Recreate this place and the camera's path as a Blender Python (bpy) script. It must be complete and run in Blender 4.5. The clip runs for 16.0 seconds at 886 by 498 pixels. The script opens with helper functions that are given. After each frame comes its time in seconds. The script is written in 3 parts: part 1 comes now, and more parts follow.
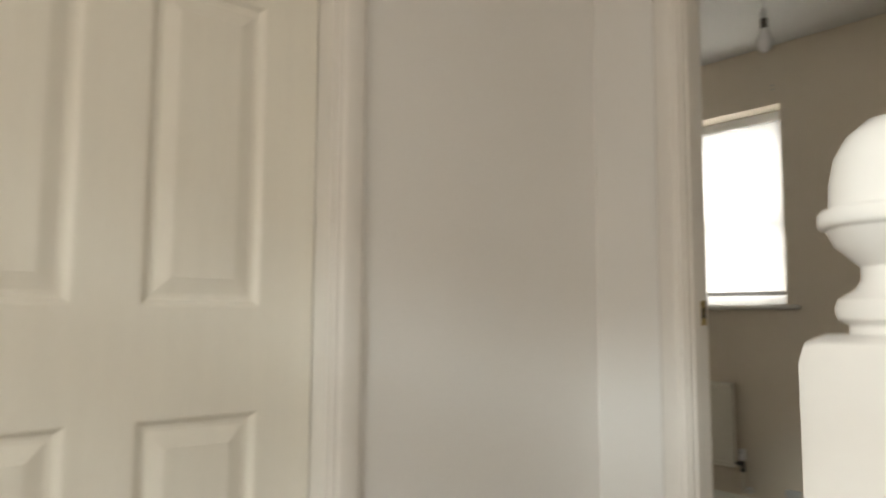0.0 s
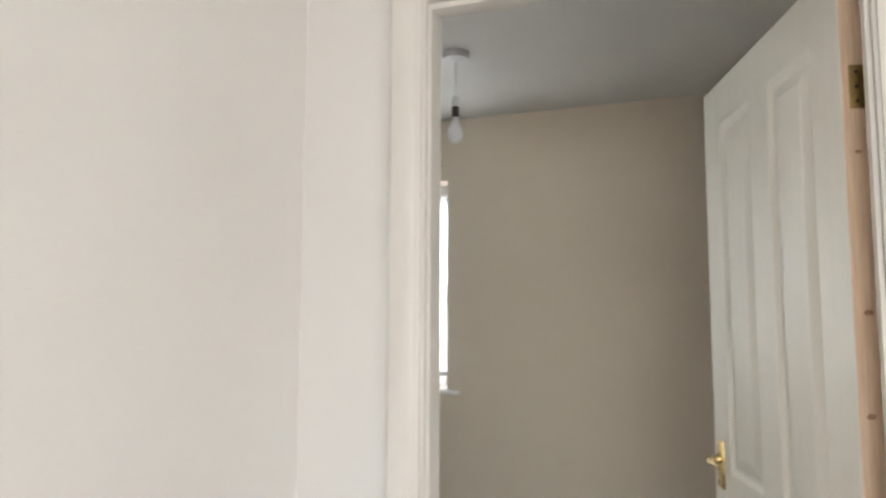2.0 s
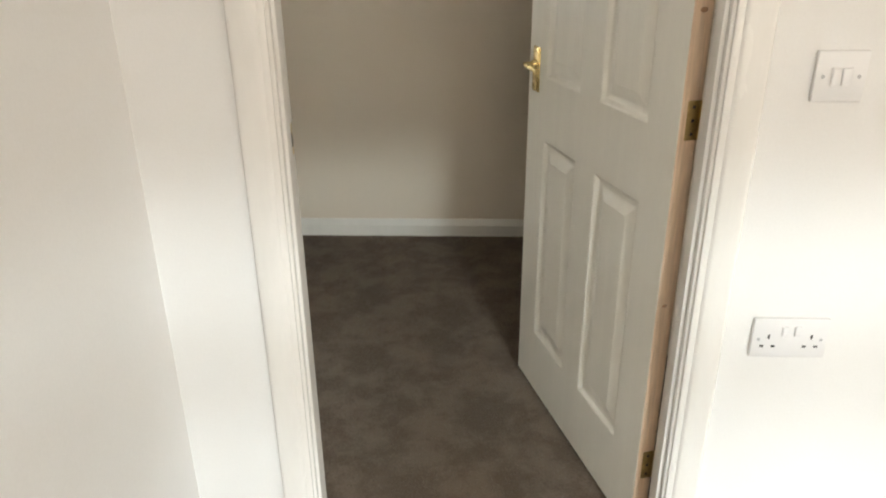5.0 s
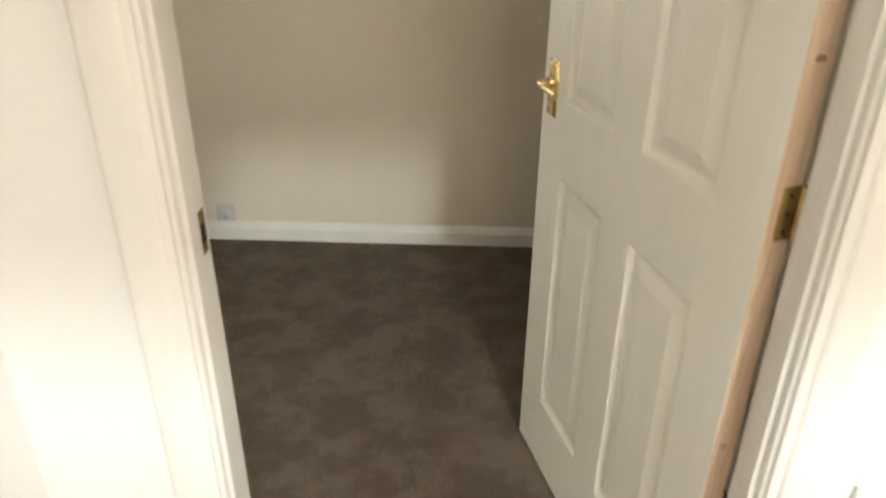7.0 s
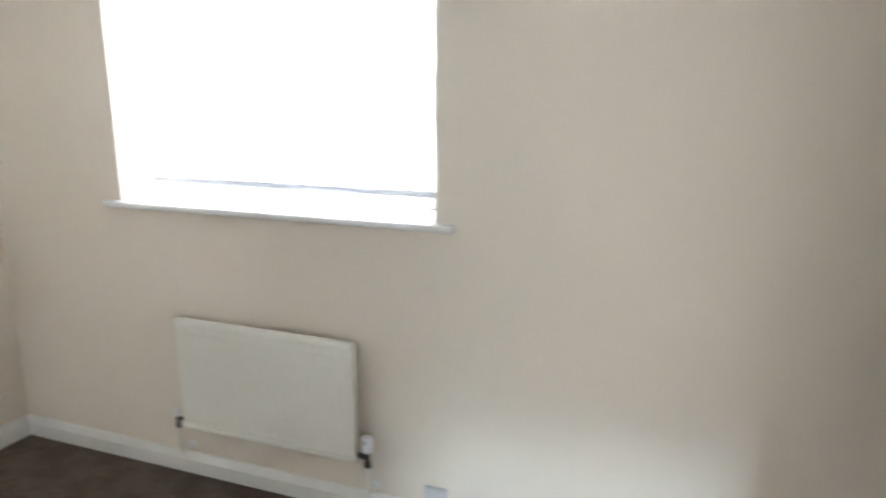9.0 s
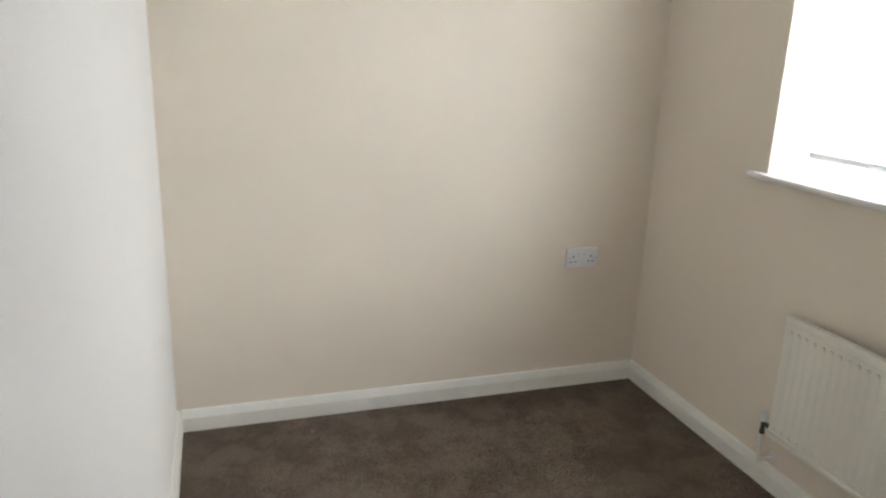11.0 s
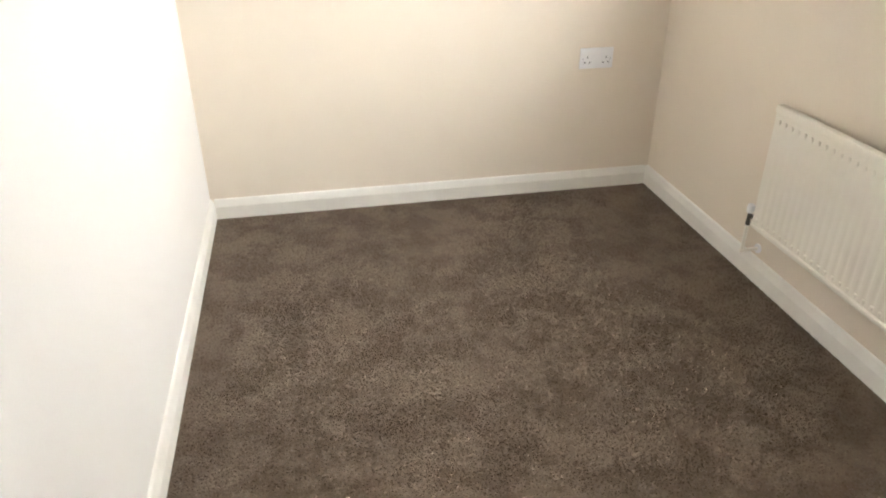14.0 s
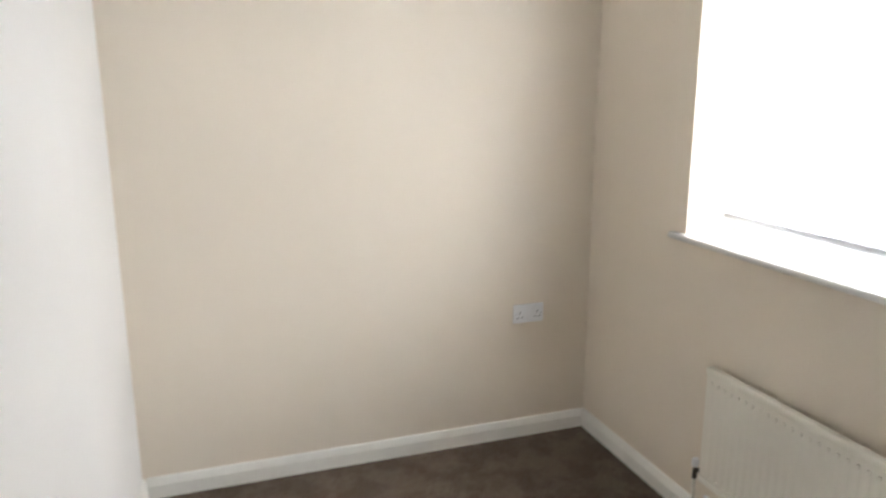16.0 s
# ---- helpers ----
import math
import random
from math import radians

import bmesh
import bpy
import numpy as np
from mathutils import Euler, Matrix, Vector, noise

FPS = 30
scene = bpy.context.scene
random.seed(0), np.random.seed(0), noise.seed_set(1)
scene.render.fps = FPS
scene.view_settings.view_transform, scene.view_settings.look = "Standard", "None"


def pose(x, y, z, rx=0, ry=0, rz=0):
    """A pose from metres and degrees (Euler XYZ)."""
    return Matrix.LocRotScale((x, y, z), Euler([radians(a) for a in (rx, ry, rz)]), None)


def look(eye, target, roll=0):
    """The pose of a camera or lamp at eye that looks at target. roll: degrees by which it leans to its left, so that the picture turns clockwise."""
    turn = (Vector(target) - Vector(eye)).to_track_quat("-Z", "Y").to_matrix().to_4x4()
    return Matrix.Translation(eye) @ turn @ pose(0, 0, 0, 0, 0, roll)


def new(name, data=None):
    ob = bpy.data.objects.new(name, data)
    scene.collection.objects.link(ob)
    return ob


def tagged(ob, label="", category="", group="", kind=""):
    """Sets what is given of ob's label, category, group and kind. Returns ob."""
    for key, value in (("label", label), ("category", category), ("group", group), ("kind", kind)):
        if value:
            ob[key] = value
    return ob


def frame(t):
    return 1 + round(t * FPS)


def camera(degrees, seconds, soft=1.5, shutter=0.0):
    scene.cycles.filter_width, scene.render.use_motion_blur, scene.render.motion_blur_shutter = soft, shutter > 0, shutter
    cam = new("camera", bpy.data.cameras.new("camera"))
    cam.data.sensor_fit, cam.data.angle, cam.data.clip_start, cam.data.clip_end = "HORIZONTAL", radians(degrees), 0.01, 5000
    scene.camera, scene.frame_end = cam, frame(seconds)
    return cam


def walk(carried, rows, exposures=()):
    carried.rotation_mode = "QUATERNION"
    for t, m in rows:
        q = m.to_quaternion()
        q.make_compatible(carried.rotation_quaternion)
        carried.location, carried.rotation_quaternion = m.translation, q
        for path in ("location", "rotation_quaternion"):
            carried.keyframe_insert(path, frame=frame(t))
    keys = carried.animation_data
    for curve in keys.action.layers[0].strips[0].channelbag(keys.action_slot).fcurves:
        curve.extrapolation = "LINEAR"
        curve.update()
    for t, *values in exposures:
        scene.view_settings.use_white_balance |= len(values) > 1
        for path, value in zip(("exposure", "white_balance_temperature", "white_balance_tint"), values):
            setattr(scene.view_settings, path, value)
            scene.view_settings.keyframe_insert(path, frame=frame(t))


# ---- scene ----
cam = camera(63.5, 16.0, soft=2.0, shutter=0.5)
PATH = [
    (0, (0.949, -1.55, 0.989), (-0.586, -0.281, 1.176), 0.3),
    (0.5, (0.824, -1.469, 1.062), (-0.447, 0.062, 1.261), 0.1),
    (1, (0.711, -1.391, 1.156), (-0.316, 0.312, 1.362), 0.3),
    (1.5, (0.591, -1.355, 1.275), (-0.276, 0.435, 1.482), 0.3),
    (2, (0.512, -1.265, 1.381), (-0.189, 0.597, 1.582), 0.2),
    (2.5, (0.447, -1.124, 1.475), (0.03, 0.825, 1.643), 0.5),
    (3, (0.389, -1.111, 1.445), (0.202, 0.88, 1.474), 0.5),
    (3.5, (0.327, -1.144, 1.421), (0.215, 0.827, 1.1), -1.1),
    (4, (0.326, -1.202, 1.379), (0.224, 0.719, 0.832), -0.5),
    (4.5, (0.334, -1.242, 1.347), (0.251, 0.636, 0.663), -0.3),
    (4.7, (0.335, -1.253, 1.343), (0.26, 0.606, 0.61), -0.5),
    (6.8, (0.343, -0.85, 1.411), (0.283, 0.916, 0.473), 0.2),
    (7, (0.343, -0.758, 1.409), (0.275, 1.019, 0.493), 0.5),
    (7.5, (0.313, -0.5, 1.456), (0.227, 1.314, 0.619), 0.1),
    (8, (0.275, -0.275, 1.484), (0.131, 1.583, 0.758), -0.2),
    (8.5, (0.249, -0.096, 1.49), (-0.132, 1.793, 0.952), 0.1),
    (9, (0.104, 0.035, 1.477), (-0.608, 1.848, 1.022), -0.1),
    (9.3, (0.055, 0.087, 1.463), (-0.915, 1.784, 1.036), 0.1),
    (9.5, (0.019, 0.092, 1.46), (-1.093, 1.7, 1.037), 0.3),
    (9.6, (0.017, 0.125, 1.46), (-1.183, 1.668, 1.036), 0.3),
    (10, (-0.031, 0.164, 1.501), (-1.544, 1.391, 1.05), -0.4),
    (10.2, (-0.035, 0.163, 1.489), (-1.68, 1.21, 1.044), 0.2),
    (12.3, (0.118, 0.475, 1.332), (-1.724, 0.821, 0.634), -0.2),
    (12.5, (0.149, 0.474, 1.311), (-1.676, 0.818, 0.569), -0.2),
    (13, (0.2, 0.493, 1.288), (-1.581, 0.83, 0.443), -0.1),
    (13.5, (0.237, 0.512, 1.289), (-1.505, 0.844, 0.365), -0.2),
    (14, (0.24, 0.518, 1.332), (-1.482, 0.852, 0.37), -0.2),
    (14.5, (0.21, 0.516, 1.418), (-1.512, 0.851, 0.457), -0.2),
    (15, (0.171, 0.473, 1.516), (-1.621, 0.846, 0.709), 0.1),
    (15.5, (0.176, 0.433, 1.574), (-1.685, 0.854, 0.975), -0.1),
    (16, (0.167, 0.376, 1.576), (-1.677, 1.009, 1.133), -0.1),
]
EXPOSURES = [(0.0, -0.82, 7800, 10), (0.5, -0.60, 7700, 10), (1.0, -0.25, 7150, 10), (1.5, 0.05, 6750, 10), (2.0, 0.18, 6650, 10), (3.0, 0.32, 6550, 10), (4.0, 0.12, 6800, 10), (4.5, 0.0, 7100, 10),
             (7.0, 0.38, 7800, 10), (7.5, 0.70, 6650, 10), (8.0, 0.95, 6000, 8), (9.0, 0.92, 6050, 10), (9.5, 0.72, 6150, 10), (10.0, 0.32, 6250, 9), (12.5, 1.05, 6850, 12), (14.0, 1.38, 6950, 12), (15.0, 0.97, 6850, 12), (16.0, 0.66, 6550, 12)]
walk(cam, [(t, look(eye, target, roll)) for t, eye, target, roll in PATH], EXPOSURES)

# ---- light ----
world = bpy.data.worlds.new("sky")
scene.world = world
world.use_nodes = True
wn = world.node_tree.nodes
sky = wn.new("ShaderNodeTexSky")
sky.sky_type, sky.sun_disc = "NISHITA", False
sky.sun_elevation, sky.sun_rotation = radians(40), radians(200)
wn["Background"].inputs["Strength"].default_value = 0.10
world.node_tree.links.new(sky.outputs["Color"], wn["Background"].inputs["Color"])


def area_lamp(name, eye, target, w, h, watts, colour):
    lamp = bpy.data.lights.new(name, "AREA")
    lamp.shape, lamp.size, lamp.size_y = "RECTANGLE", w, h
    lamp.energy, lamp.color = watts, colour
    ob = new(name, lamp)
    ob.matrix_world = look(eye, target)
    return ob


# daylight in the bedroom window and in the stair window
window_light = area_lamp("bedroom_daylight", (-1.15, 2.72, 2.02), (-2.20, 0.8, 1.0), 1.9, 1.6, 145, (0.93, 0.97, 1.0))
window_light.data.spread = radians(105)
area_lamp("stair_daylight", (2.15, -5.30, 2.32), (0.30, 0.0, 0.75), 1.0, 0.17, 250, (0.72, 0.89, 1.0))
area_lamp("stair_window_sky", (1.20, -3.24, 1.34), (0.75, 0.0, 1.25), 1.60, 0.90, 25, (1.0, 0.92, 0.83))
# added warm fill to even out the landing walls, no known source
area_lamp("side_fill", (2.58, -1.55, 1.45), (0.0, -0.75, 1.35), 1.20, 1.10, 12, (1.0, 0.88, 0.76))


# ---- materials ----
def material(name, colour, rough=0.6, metal=0.0, grain=0.0, scale=60.0, bump=0.0, patch=0.0, patch_scale=3.0, coat=0.0, stretch=(1, 1, 1), specular=0.5):
    """Painted, plastic or metal surface: two scales of colour variation and a fine relief."""
    m = bpy.data.materials.new(name)
    m.use_nodes = True
    nodes, link = m.node_tree.nodes, m.node_tree.links.new
    b = nodes["Principled BSDF"]
    b.inputs["Base Color"].default_value = (*colour, 1)
    b.inputs["Roughness"].default_value, b.inputs["Metallic"].default_value = rough, metal
    b.inputs["Specular IOR Level"].default_value = specular
    b.inputs["Coat Weight"].default_value = coat
    co = nodes.new("ShaderNodeTexCoord")
    mp = nodes.new("ShaderNodeMapping")
    mp.inputs["Scale"].default_value = stretch
    link(co.outputs["Object"], mp.inputs["Vector"])
    if grain or bump:
        fine = nodes.new("ShaderNodeTexNoise")
        fine.inputs["Scale"].default_value, fine.inputs["Detail"].default_value = scale, 4
        link(mp.outputs["Vector"], fine.inputs["Vector"])
    if grain or patch:
        wide = nodes.new("ShaderNodeTexNoise")
        wide.inputs["Scale"].default_value, wide.inputs["Detail"].default_value = patch_scale, 5
        link(mp.outputs["Vector"], wide.inputs["Vector"])
        last = None
        for tex, amount in ((wide, patch), (fine if grain else None, grain)):
            if tex is None or not amount:
                continue
            ramp = nodes.new("ShaderNodeMapRange")
            ramp.inputs["From Min"].default_value, ramp.inputs["From Max"].default_value = 0.3, 0.7
            ramp.inputs["To Min"].default_value, ramp.inputs["To Max"].default_value = 1 - amount, 1 + amount
            link(tex.outputs["Fac"], ramp.inputs["Value"])
            mul = nodes.new("ShaderNodeMix")
            mul.data_type, mul.blend_type = "RGBA", "MULTIPLY"
            mul.inputs["Factor"].default_value = 1
            if last is None:
                mul.inputs["A"].default_value = (*colour, 1)
            else:
                link(last, mul.inputs["A"])
            link(ramp.outputs["Result"], mul.inputs["B"])
            last = mul.outputs["Result"]
        if last is not None:
            link(last, b.inputs["Base Color"])
        rr = nodes.new("ShaderNodeMapRange")
        rr.inputs["To Min"].default_value, rr.inputs["To Max"].default_value = max(0.02, rough - 0.08), min(1, rough + 0.08)
        link(wide.outputs["Fac"], rr.inputs["Value"])
        link(rr.outputs["Result"], b.inputs["Roughness"])
    if bump:
        bp = nodes.new("ShaderNodeBump")
        bp.inputs["Strength"].default_value, bp.inputs["Distance"].default_value = bump, 0.002
        link(fine.outputs["Fac"], bp.inputs["Height"])
        link(bp.outputs["Normal"], b.inputs["Normal"])
    return m


LANDING_PAINT = material("landing_paint", (0.82, 0.815, 0.81), 0.75, grain=0.012, scale=190, bump=0.10, patch=0.02, patch_scale=1.7)
ROOM_PAINT = material("room_paint", (0.775, 0.690, 0.582), 0.72, grain=0.012, scale=190, bump=0.12, patch=0.025, patch_scale=1.5)
# whiter than room_paint: window light on the doorway wall is in the colour
LIT_WALL_PAINT = material("lit_wall_paint", (0.75, 0.73, 0.70), 0.72, grain=0.012, scale=190, bump=0.12, patch=0.02, patch_scale=1.5)
CEILING_PAINT = material("ceiling_paint", (0.80, 0.80, 0.79), 0.85, grain=0.015, scale=140, bump=0.15, patch=0.02)
GLOSS = material("gloss_paint", (0.80, 0.78, 0.755), 0.24, grain=0.01, scale=35, bump=0.05, patch=0.03, patch_scale=5, stretch=(3, 3, 0.6))
SKIRTING_PAINT = material("skirting_paint", (0.80, 0.78, 0.73), 0.32, grain=0.015, scale=40, bump=0.06, patch=0.04, patch_scale=6)
DOOR_PAINT = material("door_paint", (0.83, 0.81, 0.745), 0.42, grain=0.02, scale=70, bump=0.22, patch=0.02, patch_scale=4, stretch=(7, 7, 0.5))
NEWEL_PAINT = material("newel_paint", (0.83, 0.82, 0.81), 0.22, grain=0.012, scale=30, bump=0.06, patch=0.02, patch_scale=9)
UPVC = material("white_upvc", (0.82, 0.83, 0.84), 0.3, patch=0.02)
PLASTIC = material("white_plastic", (0.80, 0.80, 0.81), 0.33, patch=0.015, patch_scale=20)
GREY_PLASTIC = material("grey_plastic", (0.45, 0.46, 0.48), 0.4, patch=0.03, patch_scale=20)
DARK = material("dark_slot", (0.02, 0.02, 0.02), 0.6)
BRASS = material("polished_brass", (0.72, 0.57, 0.28), 0.27, 1.0, grain=0.06, scale=60, patch=0.08, patch_scale=25)
OLD_BRASS = material("aged_brass", (0.50, 0.37, 0.17), 0.34, 1.0, grain=0.12, scale=80, patch=0.15, patch_scale=30)
CHROME = material("chrome", (0.75, 0.75, 0.76), 0.14, 1.0, patch=0.04, patch_scale=30)
RADIATOR_PAINT = material("radiator_enamel", (0.82, 0.785, 0.70), 0.35, grain=0.01, scale=50, patch=0.02, patch_scale=4)
STEEL_DARK = material("dark_steel", (0.10, 0.09, 0.08), 0.4, 0.8, patch=0.1, patch_scale=30)


def pine_material():
    m = material("bare_pine", (0.85, 0.64, 0.47), 0.6, grain=0.10, scale=26, bump=0.15, patch=0.10, patch_scale=5, stretch=(9, 9, 0.5))
    return m


PINE = pine_material()
KNOT = material("pine_knot", (0.46, 0.26, 0.15), 0.6, grain=0.2, scale=90, patch=0.15, patch_scale=40)


def carpet_material():
    m = bpy.data.materials.new("brown_carpet")
    m.use_nodes = True
    nodes, link = m.node_tree.nodes, m.node_tree.links.new
    b = nodes["Principled BSDF"]
    b.inputs["Roughness"].default_value = 0.95
    b.inputs["Specular IOR Level"].default_value = 0.1
    b.inputs["Sheen Weight"].default_value, b.inputs["Sheen Roughness"].default_value = 0.18, 0.5
    co = nodes.new("ShaderNodeTexCoord")
    # brushed pile: broad lighter and darker patches
    wide = nodes.new("ShaderNodeTexNoise")
    wide.inputs["Scale"].default_value, wide.inputs["Detail"].default_value, wide.inputs["Roughness"].default_value = 6.2, 7, 0.64
    wide.inputs["Distortion"].default_value = 0.15
    link(co.outputs["Object"], wide.inputs["Vector"])
    r1 = nodes.new("ShaderNodeValToRGB")
    r1.color_ramp.elements[0].position, r1.color_ramp.elements[1].position = 0.43, 0.57
    r1.color_ramp.elements[0].color, r1.color_ramp.elements[1].color = (0.114, 0.082, 0.058, 1), (0.162, 0.120, 0.088, 1)
    link(wide.outputs["Fac"], r1.inputs["Fac"])
    tuft = nodes.new("ShaderNodeTexNoise")
    tuft.inputs["Scale"].default_value, tuft.inputs["Detail"].default_value = 150, 3
    link(co.outputs["Object"], tuft.inputs["Vector"])
    r2 = nodes.new("ShaderNodeMapRange")
    r2.inputs["From Min"].default_value, r2.inputs["From Max"].default_value = 0.3, 0.7
    r2.inputs["To Min"].default_value, r2.inputs["To Max"].default_value = 0.90, 1.10
    link(tuft.outputs["Fac"], r2.inputs["Value"])
    mul = nodes.new("ShaderNodeMix")
    mul.data_type, mul.blend_type = "RGBA", "MULTIPLY"
    mul.inputs["Factor"].default_value = 1
    link(r1.outputs["Color"], mul.inputs["A"])
    link(r2.outputs["Result"], mul.inputs["B"])
    link(mul.outputs["Result"], b.inputs["Base Color"])
    bp = nodes.new("ShaderNodeBump")
    bp.inputs["Strength"].default_value, bp.inputs["Distance"].default_value = 0.35, 0.004
    link(tuft.outputs["Fac"], bp.inputs["Height"])
    link(bp.outputs["Normal"], b.inputs["Normal"])
    return m


CARPET = carpet_material()


def fabric_material():
    """Thin white blind fabric: some light passes straight through the weave, most is scattered."""
    m = bpy.data.materials.new("blind_fabric")
    m.use_nodes = True
    nodes, link = m.node_tree.nodes, m.node_tree.links.new
    nodes.remove(nodes["Principled BSDF"])
    d, t, s = nodes.new("ShaderNodeBsdfDiffuse"), nodes.new("ShaderNodeBsdfTranslucent"), nodes.new("ShaderNodeBsdfTransparent")
    d.inputs["Color"].default_value = t.inputs["Color"].default_value = (0.86, 0.87, 0.88, 1)
    a, c = nodes.new("ShaderNodeMixShader"), nodes.new("ShaderNodeMixShader")
    a.inputs["Fac"].default_value, c.inputs["Fac"].default_value = 0.50, 0.42
    link(d.outputs[0], a.inputs[1])
    link(t.outputs[0], a.inputs[2])
    link(a.outputs[0], c.inputs[1])
    link(s.outputs[0], c.inputs[2])
    link(c.outputs[0], nodes["Material Output"].inputs["Surface"])
    return m


FABRIC = fabric_material()


def glass_material(name, tint=(1, 1, 1), rough=0.0):
    m = bpy.data.materials.new(name)
    m.use_nodes = True
    b = m.node_tree.nodes["Principled BSDF"]
    b.inputs["Base Color"].default_value = (*tint, 1)
    b.inputs["Transmission Weight"].default_value, b.inputs["Roughness"].default_value, b.inputs["IOR"].default_value = 1, rough, 1.45
    return m


GLASS = glass_material("window_glass")
BULB_GLASS = material("opal_bulb", (0.86, 0.86, 0.88), 0.12, coat=0.3)


# ---- mesh helpers ----
def box(bm, x0, y0, z0, x1, y1, z1, bevel=0.0):
    made = bmesh.ops.create_cube(bm, size=1, matrix=Matrix.LocRotScale(((x0 + x1) / 2, (y0 + y1) / 2, (z0 + z1) / 2), None, (x1 - x0, y1 - y0, z1 - z0)))
    if bevel:
        edges = {e for v in made["verts"] for e in v.link_edges}
        bmesh.ops.bevel(bm, geom=list(edges), offset=bevel, segments=2, profile=0.5, affect="EDGES")
    return bm


def tube(bm, a, b, r0, r1=None, n=20, caps=True):
    a, b = Vector(a), Vector(b)
    turn = (b - a).to_track_quat("Z", "Y").to_matrix().to_4x4()
    bmesh.ops.create_cone(bm, cap_ends=caps, segments=n, radius1=r0, radius2=r0 if r1 is None else r1, depth=(b - a).length,
                          matrix=Matrix.Translation((a + b) / 2) @ turn)
    return bm


def lathe(bm, profile, n=40, at=(0, 0, 0)):
    """Turns a profile of (radius, height) round the z axis."""
    rings = []
    for r, z in profile:
        rings.append([bm.verts.new((at[0] + max(r, 1e-4) * math.cos(2 * math.pi * k / n), at[1] + max(r, 1e-4) * math.sin(2 * math.pi * k / n), at[2] + z)) for k in range(n)])
    for lo, hi in zip(rings, rings[1:]):
        for k in range(n):
            bm.faces.new((lo[k], lo[(k + 1) % n], hi[(k + 1) % n], hi[k]))
    bm.faces.new(rings[0][::-1])
    bm.faces.new(rings[-1])
    return bm


def sweep(bm, profile, place, length):
    """Extrudes a closed profile of (u, v) along a length; place turns (u, v, w) into a point."""
    a = [bm.verts.new(place(u, v, 0.0)) for u, v in profile]
    b = [bm.verts.new(place(u, v, length)) for u, v in profile]
    n = len(profile)
    for k in range(n):
        bm.faces.new((a[k], a[(k + 1) % n], b[(k + 1) % n], b[k]))
    bm.faces.new(a[::-1])
    bm.faces.new(b)
    return bm


def part(name, bm, mat, parent=None, label="", smooth=False):
    bmesh.ops.recalc_face_normals(bm, faces=bm.faces)
    me = bpy.data.meshes.new(name)
    bm.to_mesh(me)
    bm.free()
    me.materials.append(mat)
    if smooth:
        for p in me.polygons:
            p.use_smooth = True
        me.set_sharp_from_angle(angle=radians(38))
    ob = new(name, me)
    if parent is not None:
        ob.parent = parent
    return tagged(ob, label=label)


def thing(name, m, label, category, group=""):
    ob = new(name)
    ob.matrix_world = m
    return tagged(ob, label, category, group)


def structure(name, bm, mat, label, category, smooth=False):
    return tagged(part(name, bm, mat, None, label, smooth), label, category, kind="structure")


B = bmesh.new

# ---- the shell ----
LEFT, RIGHT, FAR, NEAR, CEIL = -2.60, 1.05, 2.03, 0.085, 2.385
WX0, WX1, WZ0, WZ1 = -1.945, -0.705, 1.055, 2.077      # bedroom window opening
OX0, OX1, OZ = -0.030, 0.791, 2.04                     # rough opening of the doorway
SIDE = -0.272                                          # landing wall with the closed door
BACK, EAST = -3.30, 2.60

bm = B()
box(bm, LEFT, 0.0425, -0.25, RIGHT, FAR, 0.0)
structure("floor", bm, CARPET, "dark brown cut-pile carpet with brushed patches", "floor")
bm = B()
box(bm, SIDE, -1.092, -0.25, EAST, 0.0425, 0.0)
box(bm, SIDE, BACK, -0.25, 0.60, -1.092, 0.0)
structure("landing_floor", bm, CARPET, "dark brown carpet on the landing", "floor")
bm = B()
for k in range(1, 12):
    box(bm, 0.60 + 0.24 * (k - 1), BACK + 1.2, -0.19 * k - 0.25, min(0.60 + 0.24 * k, EAST), -1.092, -0.19 * k, 0.008)
structure("stairs", bm, CARPET, "carpeted stairs that lead up to the landing", "stairs")
bm = B()
box(bm, LEFT - 0.1, FAR, -0.25, WX0, FAR + 0.30, CEIL)
box(bm, WX1, FAR, -0.25, RIGHT + 0.1, FAR + 0.30, CEIL)
box(bm, WX0, FAR, -0.25, WX1, FAR + 0.30, WZ0 - 0.02)
box(bm, WX0, FAR, WZ1, WX1, FAR + 0.30, CEIL)
structure("wall_window", bm, ROOM_PAINT, "warm magnolia painted wall round the window", "wall")
bm = B()
box(bm, LEFT - 0.1, 0.0425, -0.25, LEFT, FAR, CEIL)
structure("wall_end", bm, ROOM_PAINT, "warm magnolia painted end wall", "wall")
bm = B()
box(bm, RIGHT, 0.0425, -0.25, RIGHT + 0.1, FAR, CEIL)
structure("wall_behind_door", bm, ROOM_PAINT, "warm magnolia painted wall behind the open door", "wall")
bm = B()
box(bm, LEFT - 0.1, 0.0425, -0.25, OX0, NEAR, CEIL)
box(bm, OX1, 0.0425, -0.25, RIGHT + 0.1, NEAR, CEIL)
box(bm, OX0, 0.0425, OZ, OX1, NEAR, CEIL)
structure("wall_doorway_inner", bm, LIT_WALL_PAINT, "painted wall round the bedroom doorway, direct window light in its colour", "wall")
bm = B()
box(bm, LEFT - 0.1, 0.0, -0.25, OX0, 0.0425, CEIL)
box(bm, OX1, 0.0, -0.25, EAST + 0.1, 0.0425, CEIL)
box(bm, OX0, 0.0, OZ, OX1, 0.0425, CEIL)
structure("wall_landing", bm, LANDING_PAINT, "white painted landing wall round the bedroom doorway", "wall")
CD0, CD1 = -1.639, -0.802                              # rough opening of the closed door
bm = B()
box(bm, SIDE - 0.1, CD1, -0.25, SIDE, 0.0, CEIL)
box(bm, SIDE - 0.1, BACK, -0.25, SIDE, CD0, CEIL)
